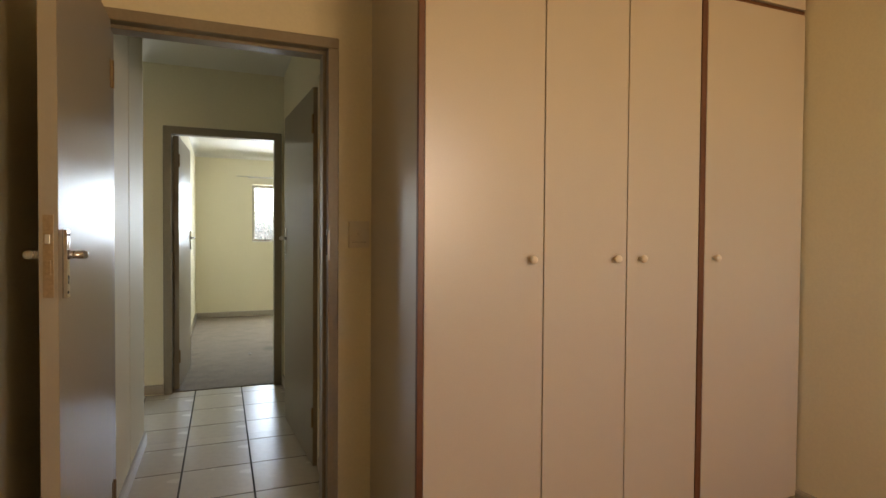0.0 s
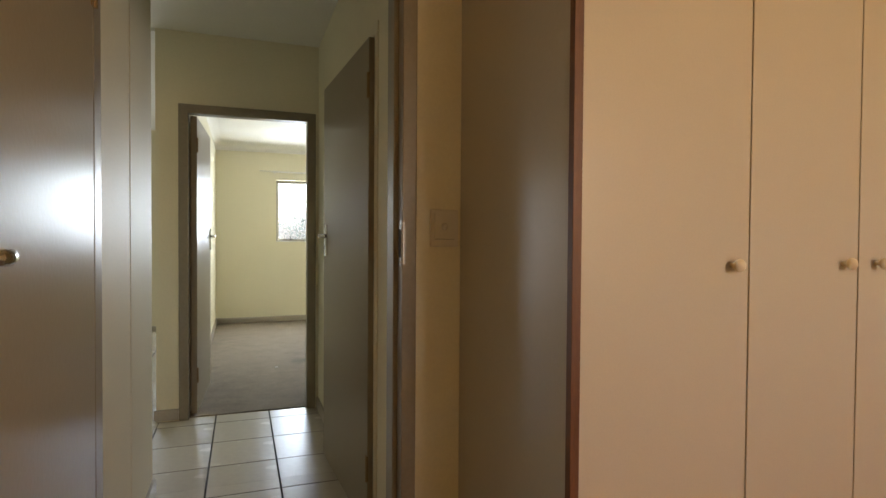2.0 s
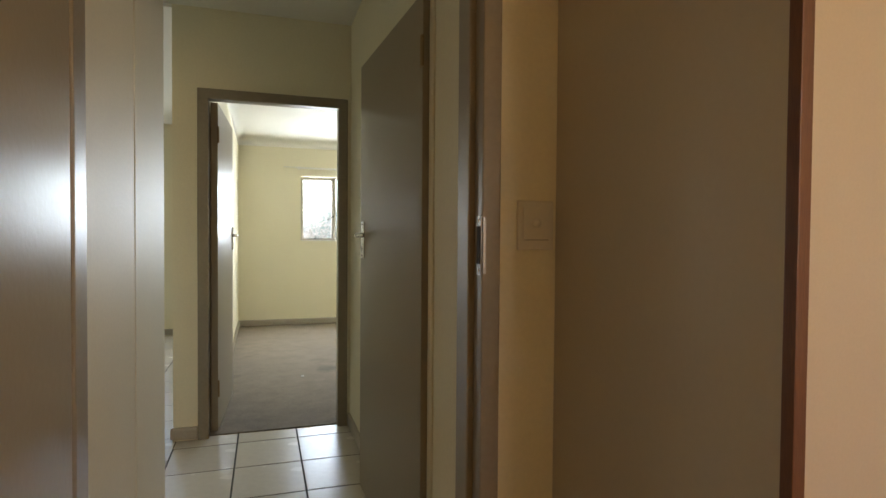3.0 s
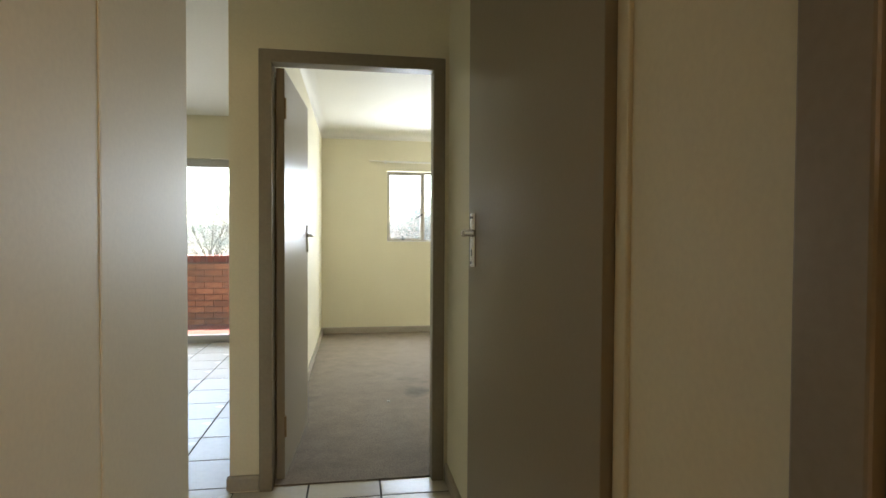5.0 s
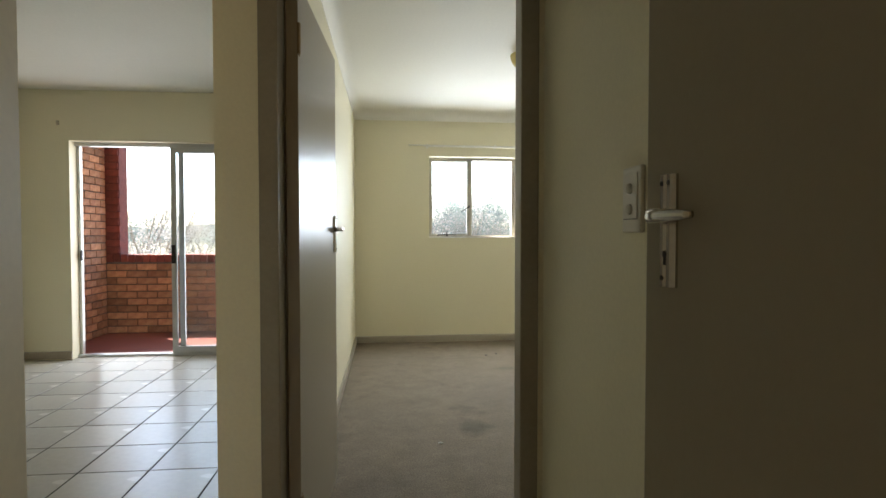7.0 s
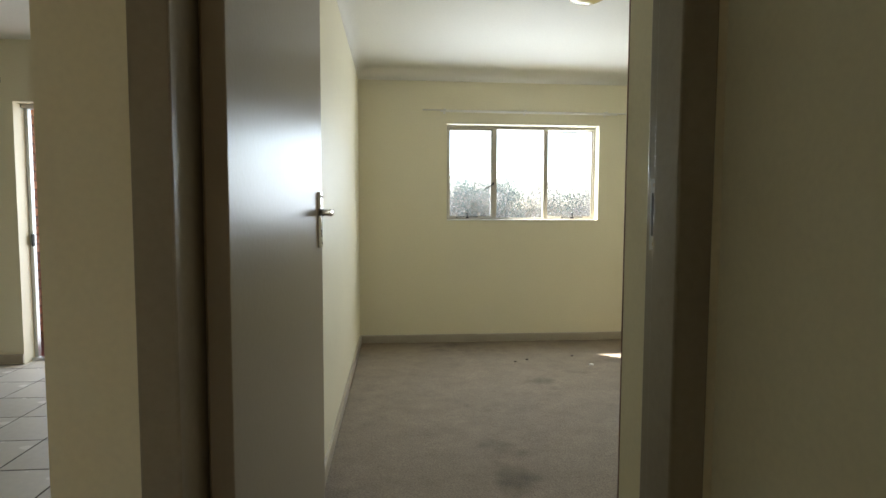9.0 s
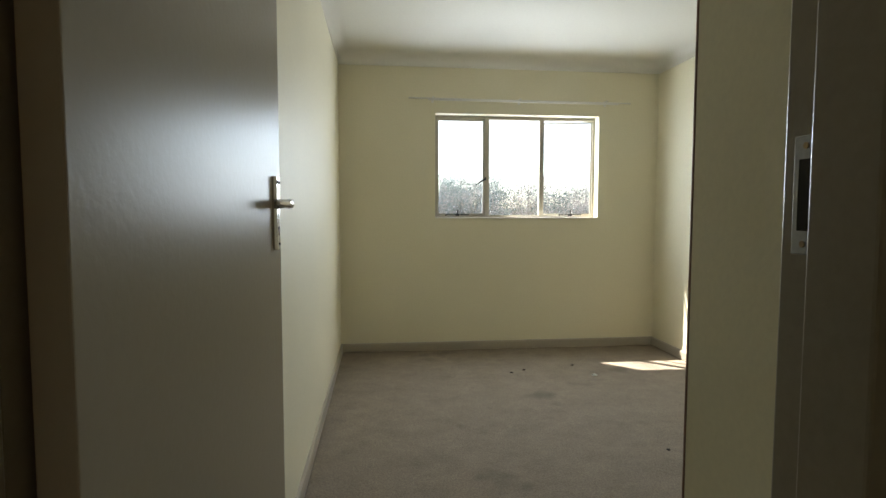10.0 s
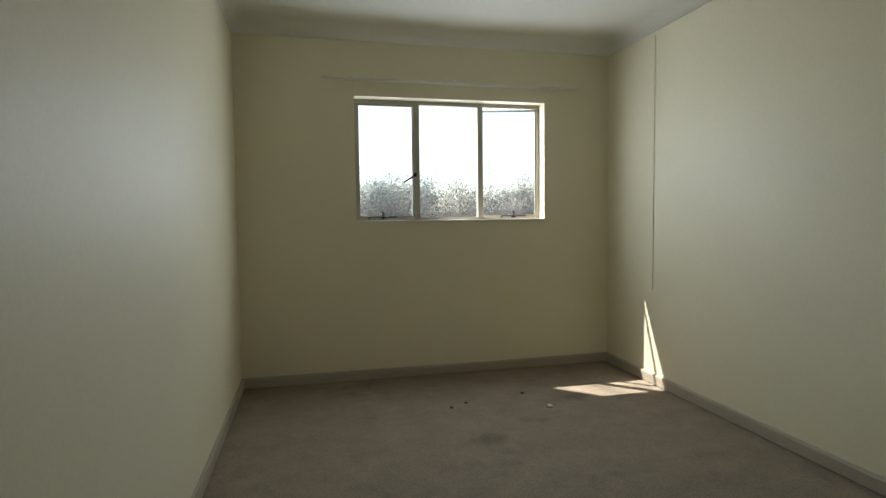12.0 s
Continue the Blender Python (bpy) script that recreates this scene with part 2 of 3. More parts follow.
ceiling("first_bedroom", 0.10, 3.13, -1.3, 2.83, CZ, 0.075, "white painted flat bedroom ceiling")
ceiling("second_bedroom", 0.285, 3.05, 5.33, 9.49, CZ, 0.085, "white painted flat bedroom ceiling")
structure("ceiling_hall", [(0.22, 1.13, 2.94, 4.097, CZ + 0.05, CZ + 0.1), (0.0, 2.2, 4.097, 5.22, CZ + 0.05, CZ + 0.1), (1.24, 2.2, 2.94, 4.097, CZ + 0.05, CZ + 0.1)], CEIL, "white painted hall ceiling", "ceiling")
structure("ceiling_living", [(-2.8, 0.0, 4.097, 9.0, LZ, LZ + 0.05), (0.0, 0.096, 5.22, 9.0, LZ, LZ + 0.05)], CEIL, "white painted living room ceiling", "ceiling")

# ---- floors ----
structure("floor_first_bedroom", [(0.10, 3.13, -1.3, 2.90, -0.1, 0.004)], CARPET, "worn grey-beige bedroom carpet", "carpet")
structure("floor_second_bedroom", [(0.285, 3.05, 5.262, 9.49, -0.1, 0.006)], CARPET, "worn stained grey-beige bedroom carpet", "carpet")
floor = structure("floor_tiled", [(-2.8, 0.096, 4.097, 9.2, -0.1, -0.0014), (0.096, 1.13, 4.097, 5.262, -0.1, -0.0014), (0.22, 1.13, 2.90, 4.097, -0.1, -0.0014), (1.13, 2.2, 2.94, 5.22, -0.1, -0.0014)], GROUT, "cream glazed floor tiles with dark grout", "tiled floor")


# ---- skirtings ----
def skirting(runs, label="taupe painted timber skirting board"):
    for (x0, y0), (x1, y1), (nx, ny) in runs:
        bm = bmesh.new()
        prof = ((0, 0.011), (0.016, 0.011), (0.016, 0.068), (0.011, 0.079), (0, 0.081))
        ends = []
        for x, y in ((x0, y0), (x1, y1)):
            ends.append([bm.verts.new((x + nx * d, y + ny * d, h)) for d, h in prof])
        for i in range(len(prof)):
            j = (i + 1) % len(prof)
            bm.faces.new((ends[0][i], ends[0][j], ends[1][j], ends[1][i]))
        bm.faces.new(ends[0])
        bm.faces.new(ends[1][::-1])
        bmesh.ops.recalc_face_normals(bm, faces=bm.faces)
        tagged(new("baseboard", mesh_of("baseboard", bm, SKIRT)), label, "skirting", "", "structure")


skirting([((0.285, 6.2), (0.285, 9.49), (1, 0)), ((0.285, 9.49), (3.05, 9.49), (0, -1)), ((3.05, 5.77), (3.05, 9.49), (-1, 0)),
          ((0.224, 2.96), (0.224, 4.097), (1, 0)), ((0.224, 4.097), (-2.8, 4.097), (0, 1)),
          ((0.096, 5.22), (0.228, 5.22), (0, -1)), ((0.096, 5.22), (0.096, 9.0), (-1, 0)),
          ((1.13, 2.96), (1.13, 3.36), (-1, 0)), ((1.13, 4.36), (1.13, 5.22), (-1, 0)),
          ((-2.8, 4.097), (-2.8, 9.0), (1, 0)), ((-2.8, 9.0), (SX0, 9.0), (0, -1)), ((SX1, 9.0), (0.096, 9.0), (0, -1)),
          ((0.10, -1.3), (0.10, 2.83), (1, 0)), ((3.13, -1.3), (3.13, 2.2), (-1, 0))])


# ---- pressed steel door frames ----
def door_frame(name, x0, x1, y0, y1, rebate_high, plate_side, m=None, label="taupe painted pressed steel door frame", o=0.012, mat=None, pz=(1.11, 1.26), hinge_step=0.014):
    """Opening from x0 to x1 in a wall from y0 to y1; rebate_high: the leaf closes at the y1 side."""
    w, rb = 0.045, 0.042
    split = y1 - rb if rebate_high else y0 + rb
    h = 2.035
    bm = bmesh.new()
    for side in (0, 1):
        a = (x0, x0 + w + 0.014 - hinge_step) if side == 0 else (x1 - w, x1)
        deep = (x0, x0 + w + 0.014) if side == 0 else (x1 - w - 0.014, x1)
        lo, hi = (deep, a) if rebate_high else (a, deep)
        box(bm, *lo, y0 - o, split, 0, h)
        box(bm, *hi, split, y1 + o, 0, h)
    box(bm, x0, x1, y0 - o, split, h - (0.014 if rebate_high else 0), h + w)
    box(bm, x0, x1, split, y1 + o, h - (0 if rebate_high else 0.014), h + w)
    me = mesh_of(name, bm, mat or TAUPE)
    ob = tagged(new(name, me), label, "door frame", "", "structure")
    mod = ob.modifiers.new("soft", "BEVEL")
    mod.width, mod.segments, mod.limit_method = 0.004, 2, "ANGLE"
    if m:
        ob.matrix_world = m
    px = x1 - w if plate_side else x0 + w
    s = -1 if plate_side else 1
    yp = (split, split + 0.034) if rebate_high else (y0 - o + 0.002, y0 - o + 0.028)
    hole = (yp[0] + 0.009, yp[1] - 0.009) if rebate_high else (yp[0] + 0.002, yp[1] - 0.004)
    p = part("strike_plate", bx(min(px, px + s * 0.003), max(px, px + s * 0.003), *yp, *pz), DULL, ob, "dull steel strike plate", 0.001)
    # A black block stands for the shade inside the latch hole.
    part("latch_hole", bx(min(px, px + s * 0.0045), max(px, px + s * 0.0045), *hole, pz[0] + 0.025, pz[1] - 0.025), DARK, p)
    for z in (pz[0] + 0.011, pz[1] - 0.011):
        bm = bmesh.new()
        tube(bm, (px + s * 0.0028, sum(hole) / 2, z), (px + s * 0.0042, sum(hole) / 2, z), 0.0036, n=10)
        part("screw", bm, BRASS, p)
    if not rebate_high:
        part("lip", bx(min(px, px - s * 0.008), max(px, px - s * 0.008), y0 - o - 0.003, y0 - o + 0.0015, pz[0] + 0.004, pz[1] - 0.004), DULL, p, "", 0.001)
    return ob


door_frame("door_frame_1", 0.199, 1.116, 2.83, 2.94, False, True, pz=(1.132, 1.268))
door_frame("door_frame_2", 0.230, 1.110, 5.22, 5.335, True, True, pz=(1.151, 1.276), hinge_step=0.003)
door_frame("door_frame_3", -4.347, -3.385, 1.13, 1.24, False, False, Matrix(((0, 1, 0, 0), (-1, 0, 0, 0), (0, 0, 1, 0), (0, 0, 0, 1))), "cream painted steel door frame flush with the hall wall", 0.008, WALL)


# ---- door leaves ----
def door_leaf(name, hinge, angle, s, label, w=0.80, h=2.025, dz=0.0, backset=0.055):
    ob = new(name, mesh_of(name, bx(0, w, min(0, s * 0.04), max(0, s * 0.04), 0.008, h), DOORM, 0.0025))
    ob.matrix_world = pose(hinge[0], hinge[1], 0, 0, 0, angle)
    tagged(ob, label, "door", "", "structure")
    cx = w - backset
    for face, n in ((0.0, -s), (s * 0.04, s)):
        bm = bmesh.new()
        z0, z1 = 1.115 + dz, 1.285 + dz
        profile = ((-0.020, 0.0), (-0.020, 0.004), (-0.013, 0.010), (-0.0045, 0.010), (0.0, 0.0055), (0.0045, 0.010), (0.013, 0.010), (0.020, 0.004), (0.020, 0.0))
        lower, upper = ([bm.verts.new((cx + a, face + n * d, z)) for a, d in profile] for z in (z0, z1))
        for k in range(9):
            bm.faces.new((lower[k], lower[(k + 1) % 9], upper[(k + 1) % 9], upper[k]))
        bm.faces.new(lower[::-1])
        bm.faces.new(upper)
        bmesh.ops.recalc_face_normals(bm, faces=bm.faces)
        plate = part("handle_plate", bm, CHROME, ob, "ribbed satin chrome handle plate")
        bm = bmesh.new()
        zl = 1.222 + dz
        tube(bm, (cx, face + n * 0.008, zl), (cx, face + n * 0.020, zl), 0.0125, 0.010, n=20)
        path = ((0.0, 0.016, 0.0100, 0.0100), (0.0, 0.025, 0.0100, 0.0105), (-0.003, 0.034, 0.0100, 0.0112), (-0.012, 0.040, 0.0090, 0.0118), (-0.030, 0.041, 0.0075, 0.0112), (-0.052, 0.038, 0.0058, 0.0094), (-0.076, 0.032, 0.0048, 0.0074), (-0.096, 0.028, 0.0032, 0.0050))
        rings = []
        for k, (dx, dy, flat, tall) in enumerate(path):
            ax, ay = path[max(k - 1, 0)][:2]
            ex, ey = path[min(k + 1, len(path) - 1)][:2]
            way = Vector((ex - ax, ey - ay, 0)).normalized()
            side = Vector((-way.y, way.x, 0))
            ring = []
            for q in range(14):
                t = q / 14 * math.tau
                p = Vector((dx, dy, 0)) + side * (flat * math.cos(t)) + Vector((0, 0, tall * math.sin(t)))
                ring.append(bm.verts.new((cx + p.x, face + n * p.y, zl + p.z)))
            rings.append(ring)
        for a, b in zip(rings, rings[1:]):
            for q in range(14):
                bm.faces.new((a[q], a[(q + 1) % 14], b[(q + 1) % 14], b[q]))
        bm.faces.new(rings[-1])
        bm.faces.new(rings[0][::-1])
        bmesh.ops.recalc_face_normals(bm, faces=bm.faces)
        part("lever", bm, CHROME, plate, "satin chrome lever", smooth=True)
        bm = bmesh.new()
        for z in (1.128 + dz, 1.272 + dz):
            for dx in (-0.009, 0.009) if z > 1.2 else (0.006,):
                tube(bm, (cx + dx, face + n * 0.010, z), (cx + dx, face + n * 0.0112, z), 0.0038, n=10)
        part("screw", bm, DARK, plate)
        # Keyhole drawn as a black inset in place of its inner shade.
        bm = bmesh.new()
        tube(bm, (cx, face + n * 0.004, 1.165 + dz), (cx, face + n * 0.0108, 1.165 + dz), 0.005, n=10)
        box(bm, cx - 0.0022, cx + 0.0022, min(face + n * 0.004, face + n * 0.0108), max(face + n * 0.004, face + n * 0.0108), 1.148 + dz, 1.165 + dz)
        part("keyhole", bm, DARK, plate)
    mid = s * 0.02
    lock = part("lock_case_plate", bx(w - 0.0005, w + 0.0025, mid - 0.011, mid + 0.011, 1.085, 1.285), BRASS, ob, "worn steel lock face plate", 0.001)
    part("latch", bx(w + 0.002, w + 0.010, mid - 0.006, mid + 0.006, 1.215, 1.238), CHROME, lock, "", 0.002)
    part("dead_bolt", bx(w + 0.002, w + 0.006, mid - 0.006, mid + 0.006, 1.140, 1.175), BRASS, lock, "brass dead bolt", 0.001)
    for z in (0.22, 1.78):
        bm = bmesh.new()
        tube(bm, (-0.004, -s * 0.004, z), (-0.004, -s * 0.004, z + 0.10), 0.006, n=10)
        box(bm, -0.002, 0.022, min(0, -s * 0.0025), max(0, -s * 0.0025), z, z + 0.10)
        part("hinge", bm, BRASS, ob, "painted-over steel butt hinge")
    return ob


door_leaf("door_1", (0.272, 2.802), -89.1, -1, "open taupe enamel flush door with a chrome lever handle", w=0.78, dz=-0.035)
door_leaf("door_2", (0.334, 5.322), 87.1, 1, "open glossy taupe flush door standing against the bedroom wall", w=0.855, dz=-0.008, backset=0.060)
door_leaf("door_3", (1.100, 3.43), 93.5, -1, "taupe enamel flush door standing slightly ajar in the hall", w=0.895, backset=0.070)


# ---- switches ----
def switch_plate(name, m, w, h, buttons, label):
    """Local: plate in the xz plane, facing -y."""
    ob = thing(name, m, label, "light switch")
    part("cover", bx(-w / 2, w / 2, -0.011, 0, -h / 2, h / 2), WPLAST, ob, "", 0.004)
    ins = part("insert", bx(-w * 0.36, w * 0.36, -0.0135, -0.010, -h * 0.30, h * 0.40), WPLAST, ob, "", 0.0012)
    for z in buttons:
        bm = bmesh.new()
        tube(bm, (0, -0.013, z), (0, -0.0185, z), 0.011, 0.0095, n=20)
        part("button", bm, WPLAST, ob, "", 0.0, True)
    part("label_strip", bx(-w * 0.34, w * 0.34, -0.0142, -0.0134, -h * 0.30, -h * 0.29), DARK, ob)
    return ob


switch_plate("light_switch", pose(1.206, 2.83, 1.247), 0.092, 0.115, (0.006,), "cream plastic light switch beside the doorway")
switch_plate("light_switch", pose(1.13, 4.545, 1.265, 0, 0, -90), 0.085, 0.135, (0.022, -0.020), "white double push-button light switch on the hall wall")


# ---- wardrobes ----
def knob(parent, x, y, z):
    bm = bmesh.new()
    tube(bm, (x, y, z), (x, y - 0.018, z), 0.006, 0.007)
    bmesh.ops.create_uvsphere(bm, u_segments=18, v_segments=12, radius=0.0155, matrix=Matrix.Translation((x, y - 0.024, z)) @ Matrix.Diagonal((1, 0.75, 1, 1)))
    part("knob", bm, KNOB, parent, "round cream plastic knob", smooth=True)


FY = 2.21
wardrobe = thing("wardrobe", pose(0, 0, 0), "built-in cream laminate wardrobe with brown wood edging", "wardrobe")
part("side_panel", bx(1.262, 1.280, FY + 0.004, 2.828, 0, CZ - 0.004), PANEL, wardrobe, "glossy grey-beige painted side panel")
part("edge_strip", bx(1.260, 1.282, FY - 0.016, FY + 0.004, 0, CZ - 0.004), WOOD, wardrobe, "red-brown wood edge strip", 0.002)
part("plinth", bx(1.282, 3.128, FY + 0.03, FY + 0.05, 0, 0.07), PANEL, wardrobe)
# Solid carcass, black in place of the shade behind the door gaps.
part("carcass", bx(1.282, 3.128, FY + 0.052, 2.826, 0.05, CZ - 0.004), DARK, wardrobe, "cupboard interior, black put in for shade")
part("centre_post", bx(2.503, 2.531, FY - 0.012, FY + 0.045, 0.05, CZ - 0.004), WOOD, wardrobe, "red-brown wood post", 0.002)
part("rail", bx(1.282, 3.128, FY + 0.002, FY + 0.045, 2.258, 2.276), WOOD, wardrobe, "red-brown wood rail")
for x0, x1, kx in ((1.285, 1.750, 1.697), (1.755, 2.128, 2.072), (2.133, 2.499, 2.196), (2.535, 3.118, 2.585)):
    d = part("cupboard_door", bx(x0, x1, FY - 0.010, FY + 0.008, 0.055, 2.255), LAM, wardrobe, "cream laminate cupboard door", 0.0015)
    knob(d, kx, FY - 0.010, 1.158)
for x0, x1 in ((1.285, 2.500), (2.535, 3.118)):
    part("top_panel", bx(x0, x1, FY - 0.010, FY + 0.008, 2.279, CZ - 0.006), LAM, wardrobe, "cream laminate fascia panel", 0.0015)

wardrobe2 = thing("wardrobe", pose(0, 0, 0), "built-in wardrobe with grey-beige side panel inside the second bedroom", "wardrobe")
part("side_panel", bx(1.195, 1.213, 5.332, 5.744, 0.006, CZ - 0.004), WALL, wardrobe2, "cream painted side panel")
part("edge_strip", bx(1.194, 1.215, 5.744, 5.752, 0.006, CZ - 0.004), WOOD, wardrobe2, "red-brown wood edge strip", 0.002)
# Black here too instead of interior shade.
part("carcass", bx(1.215, 3.046, 5.334, 5.72, 0.006, CZ - 0.004), DARK, wardrobe2)
for k in range(4):
    x0 = 1.218 + k * 0.457
    part("cupboard_door", bx(x0, x0 + 0.453, 5.724, 5.742, 0.06, CZ - 0.01), LAM, wardrobe2, "cream laminate cupboard door", 0.0015)


# ---- bedroom window ----
GY = 9.60
win = tagged(new("window_1", mesh_of("window_1", bx(WX0 + 0.001, WX1 - 0.001, GY - 0.012, GY + 0.020, WZ0 + 0.001, WZ0 + 0.030), STEEL)), "beige steel casement window with three panes, one sash ajar", "window", "", "structure")
part("head", bx(WX0 + 0.001, WX1 - 0.001, GY - 0.012, GY + 0.020, WZ1 - 0.030, WZ1 - 0.001), STEEL, win)
M1, M2 = 1.545, 2.035
for x0, x1 in ((WX0 + 0.001, WX0 + 0.026), (M1 - 0.021, M1 + 0.021), (M2 - 0.021, M2 + 0.021), (WX1 - 0.018, WX1 - 0.001)):
    part("mullion", bx(x0, x1, GY - 0.014, GY + 0.022, WZ0 + 0.030, WZ1 - 0.030), STEEL, win, "", 0.002)


def sash(x0, x1, hinge_x, angle, name="sash"):
    base = new(name, None)
    bm = bmesh.new()
    z0, z1, f = WZ0 + 0.030, WZ1 - 0.030, 0.012
    for b in ((x0, x1, z0, z0 + f), (x0, x1, z1 - f, z1), (x0, x0 + f, z0 + f, z1 - f), (x1 - f, x1, z0 + f, z1 - f)):
        box(bm, b[0] - hinge_x, b[1] - hinge_x, 0, 0.02, b[2], b[3])
    bpy.data.objects.remove(base)
    ob = part(name, bm, STEEL, win, "opening steel sash")
    ob.matrix_world = pose(hinge_x, GY + 0.003, 0, 0, 0, angle)
    pane = part("pane", bx(x0 + f - hinge_x, x1 - f - hinge_x, 0.008, 0.011, z0 + f, z1 - f), glass, ob, "clear window glass")
    pane.visible_shadow = False
    return ob


sash(WX0 + 0.027, M1 - 0.022, WX0 + 0.027, 0)
sash(M2 + 0.022, WX1 - 0.019, WX1 - 0.019, -14)
pane = part("pane", bx(M1 + 0.021, M2 - 0.021, GY + 0.004, GY + 0.008, WZ0 + 0.030, WZ1 - 0.030), glass, win, "clear window glass")
pane.visible_shadow = False
part("window_sill", bx(WX0 + 0.001, WX1 - 0.001, 9.478, GY - 0.014, WZ0 + 0.0005, WZ0 + 0.012), WHITE, win, "white painted window sill", 0.003)
for x in (WX0 + 0.20, M2 + 0.26):
    bm = bmesh.new()
    tube(bm, (x - 0.10, GY - 0.035, WZ0 + 0.036), (x + 0.10, GY - 0.035, WZ0 + 0.036), 0.0045, n=10)
    box(bm, x - 0.012, x + 0.012, GY - 0.044, GY - 0.012, WZ0 + 0.022, WZ0 + 0.036)
    tube(bm, (x, GY - 0.035, WZ0 + 0.030), (x, GY - 0.035, WZ0 + 0.066), 0.005, n=10)
    bmesh.ops.create_uvsphere(bm, u_segments=10, v_segments=8, radius=0.008, matrix=Matrix.Translation((x, GY - 0.035, WZ0 + 0.068)))
    tube(bm, (x - 0.10, GY - 0.035, WZ0 + 0.036), (x - 0.10, GY - 0.035, WZ0 + 0.022), 0.006, n=10)
    part("peg_stay", bm, DARK, win, "dark metal peg stay")
bm = bmesh.new()
zh = WZ0 + 0.345
box(bm, M1 - 0.022, M1 - 0.006, GY - 0.026, GY - 0.012, zh - 0.014, zh + 0.014)
tube(bm, (M1 - 0.012, GY - 0.035, zh), (M1 - 0.050, GY - 0.055, zh - 0.022), 0.008, 0.006, n=10)
tube(bm, (M1 - 0.050, GY - 0.055, zh - 0.022), (M1 - 0.105, GY - 0.050, zh - 0.058), 0.007, 0.005, n=10)
part("window_handle", bm, DARK, win, "dark metal casement fastener")

rail = thing("curtain_rail", pose(0, 0, 0), "thin white curtain rail above the window", "curtain rail")
for y, z, x0, x1 in ((9.455, 2.140, 0.86, 2.78), (9.430, 2.124, 1.02, 2.66)):
    bm = bmesh.new()
    tube(bm, (x0, y, z), (x1, y, z - 0.004), 0.006, n=10)
    part("track", bm, WHITE, rail, "", 0.0, True)
for x in (1.06, 1.80, 2.56):
    bm = bmesh.new()
    box(bm, x - 0.010, x + 0.010, 9.486, 9.4895, 2.110, 2.155)
    box(bm, x - 0.006, x + 0.006, 9.420, 9.487, 2.142, 2.150)
    part("bracket", bm, WHITE, rail, "", 0.001)

# ---- ceiling lamp ----
lamp = thing("ceiling_lamp", pose(1.66, 7.41, CZ), "yellowed opal glass ceiling lamp, switched off", "ceiling lamp")
bm = bmesh.new()
tube(bm, (0, 0, -0.025), (0, 0, 0), 0.11, 0.115, n=40)
part("base", bm, WHITE, lamp, "white metal base")
bm = bmesh.new()
rings = []
for k in range(11):
    a = k / 10 * math.pi / 2
    r, z = 0.15 * math.cos(a), -0.025 - 0.115 * math.sin(a)
    rings.append([bm.verts.new((max(r, 0.002) * math.cos(t * math.pi / 20), max(r, 0.002) * math.sin(t * math.pi / 20), z)) for t in range(40)])
for a, b in zip(rings, rings[1:]):
    for i in range(40):
        bm.faces.new((a[i], a[(i + 1) % 40], b[(i + 1) % 40], b[i]))
bm.faces.new(rings[0][::-1])
bm.faces.new(rings[-1])
bmesh.ops.recalc_face_normals(bm, faces=bm.faces)
part("shade", bm, OPAL, lamp, "yellowed opal glass bowl", smooth=True)

# ---- wall cable and carpet litter ----
bm = bmesh.new()
box(bm, 3.0455, 3.0495, 8.880, 8.8835, 0.66, 2.38)
tagged(new("wall_cable", mesh_of("wall_cable", bm, WALL)), "thin painted cable running down the wall", "cable")
rnd = random.Random(4)
for x, y, s, mat in ((1.58, 8.75, 0.013, LITTER), (1.69, 8.81, 0.012, LITTER), (2.17, 8.62, 0.02, PAPER), (2.05, 7.35, 0.010, LITTER), (0.92, 6.55, 0.013, PAPER), (2.42, 7.05, 0.012, LITTER), (2.1, 8.9, 0.012, LITTER)):
    bm = bmesh.new()
    bmesh.ops.create_icosphere(bm, subdivisions=2, radius=s)
    for v in bm.verts:
        v.co *= 0.7 + 0.5 * rnd.random()
        v.co.z *= 0.35
    ob = new("paper_scrap" if mat == PAPER else "dirt_crumb", mesh_of("scrap", bm, mat))
    ob.matrix_world = pose(x, y, 0.006 + s * 0.33)
    tagged(ob, "small white paper scrap on the carpet" if mat == PAPER else "small dark crumb of dirt on the carpet", "litter")

# ---- sliding door ----
slide = tagged(new("door_sliding", mesh_of("door_sliding", bx(SX0 + 0.001, SX1 - 0.001, 9.09, 9.17, -0.003, 0.022), ALU)), "aluminium sliding glass door to the balcony, half open", "sliding door", "", "structure")
part("head", bx(SX0 + 0.001, SX1 - 0.001, 9.09, 9.17, SZ - 0.035, SZ - 0.001), ALU, slide)
for x0, x1 in ((SX0 + 0.001, SX0 + 0.028), (SX1 - 0.028, SX1 - 0.001)):
    part("jamb", bx(x0, x1, 9.13, 9.17, 0.022, SZ - 0.035), ALU, slide)


def slider(x0, x1, y, name):
    bm = bmesh.new()
    z0, z1, f = 0.024, SZ - 0.037, 0.048
    for b in ((x0, x1, z0, z0 + 0.06), (x0, x1, z1 - 0.05, z1), (x0, x0 + f, z0 + 0.06, z1 - 0.05), (x1 - f, x1, z0 + 0.06, z1 - 0.05)):
        box(bm, b[0], b[1], y, y + 0.028, b[2], b[3])
    ob = part(name, bm, ALU, slide, "aluminium door panel")
    p = part("pane", bx(x0 + f, x1 - f, y + 0.011, y + 0.016, z0 + 0.06, z1 - 0.05), glass, ob, "clear door glass")
    p.visible_shadow = False
    return ob


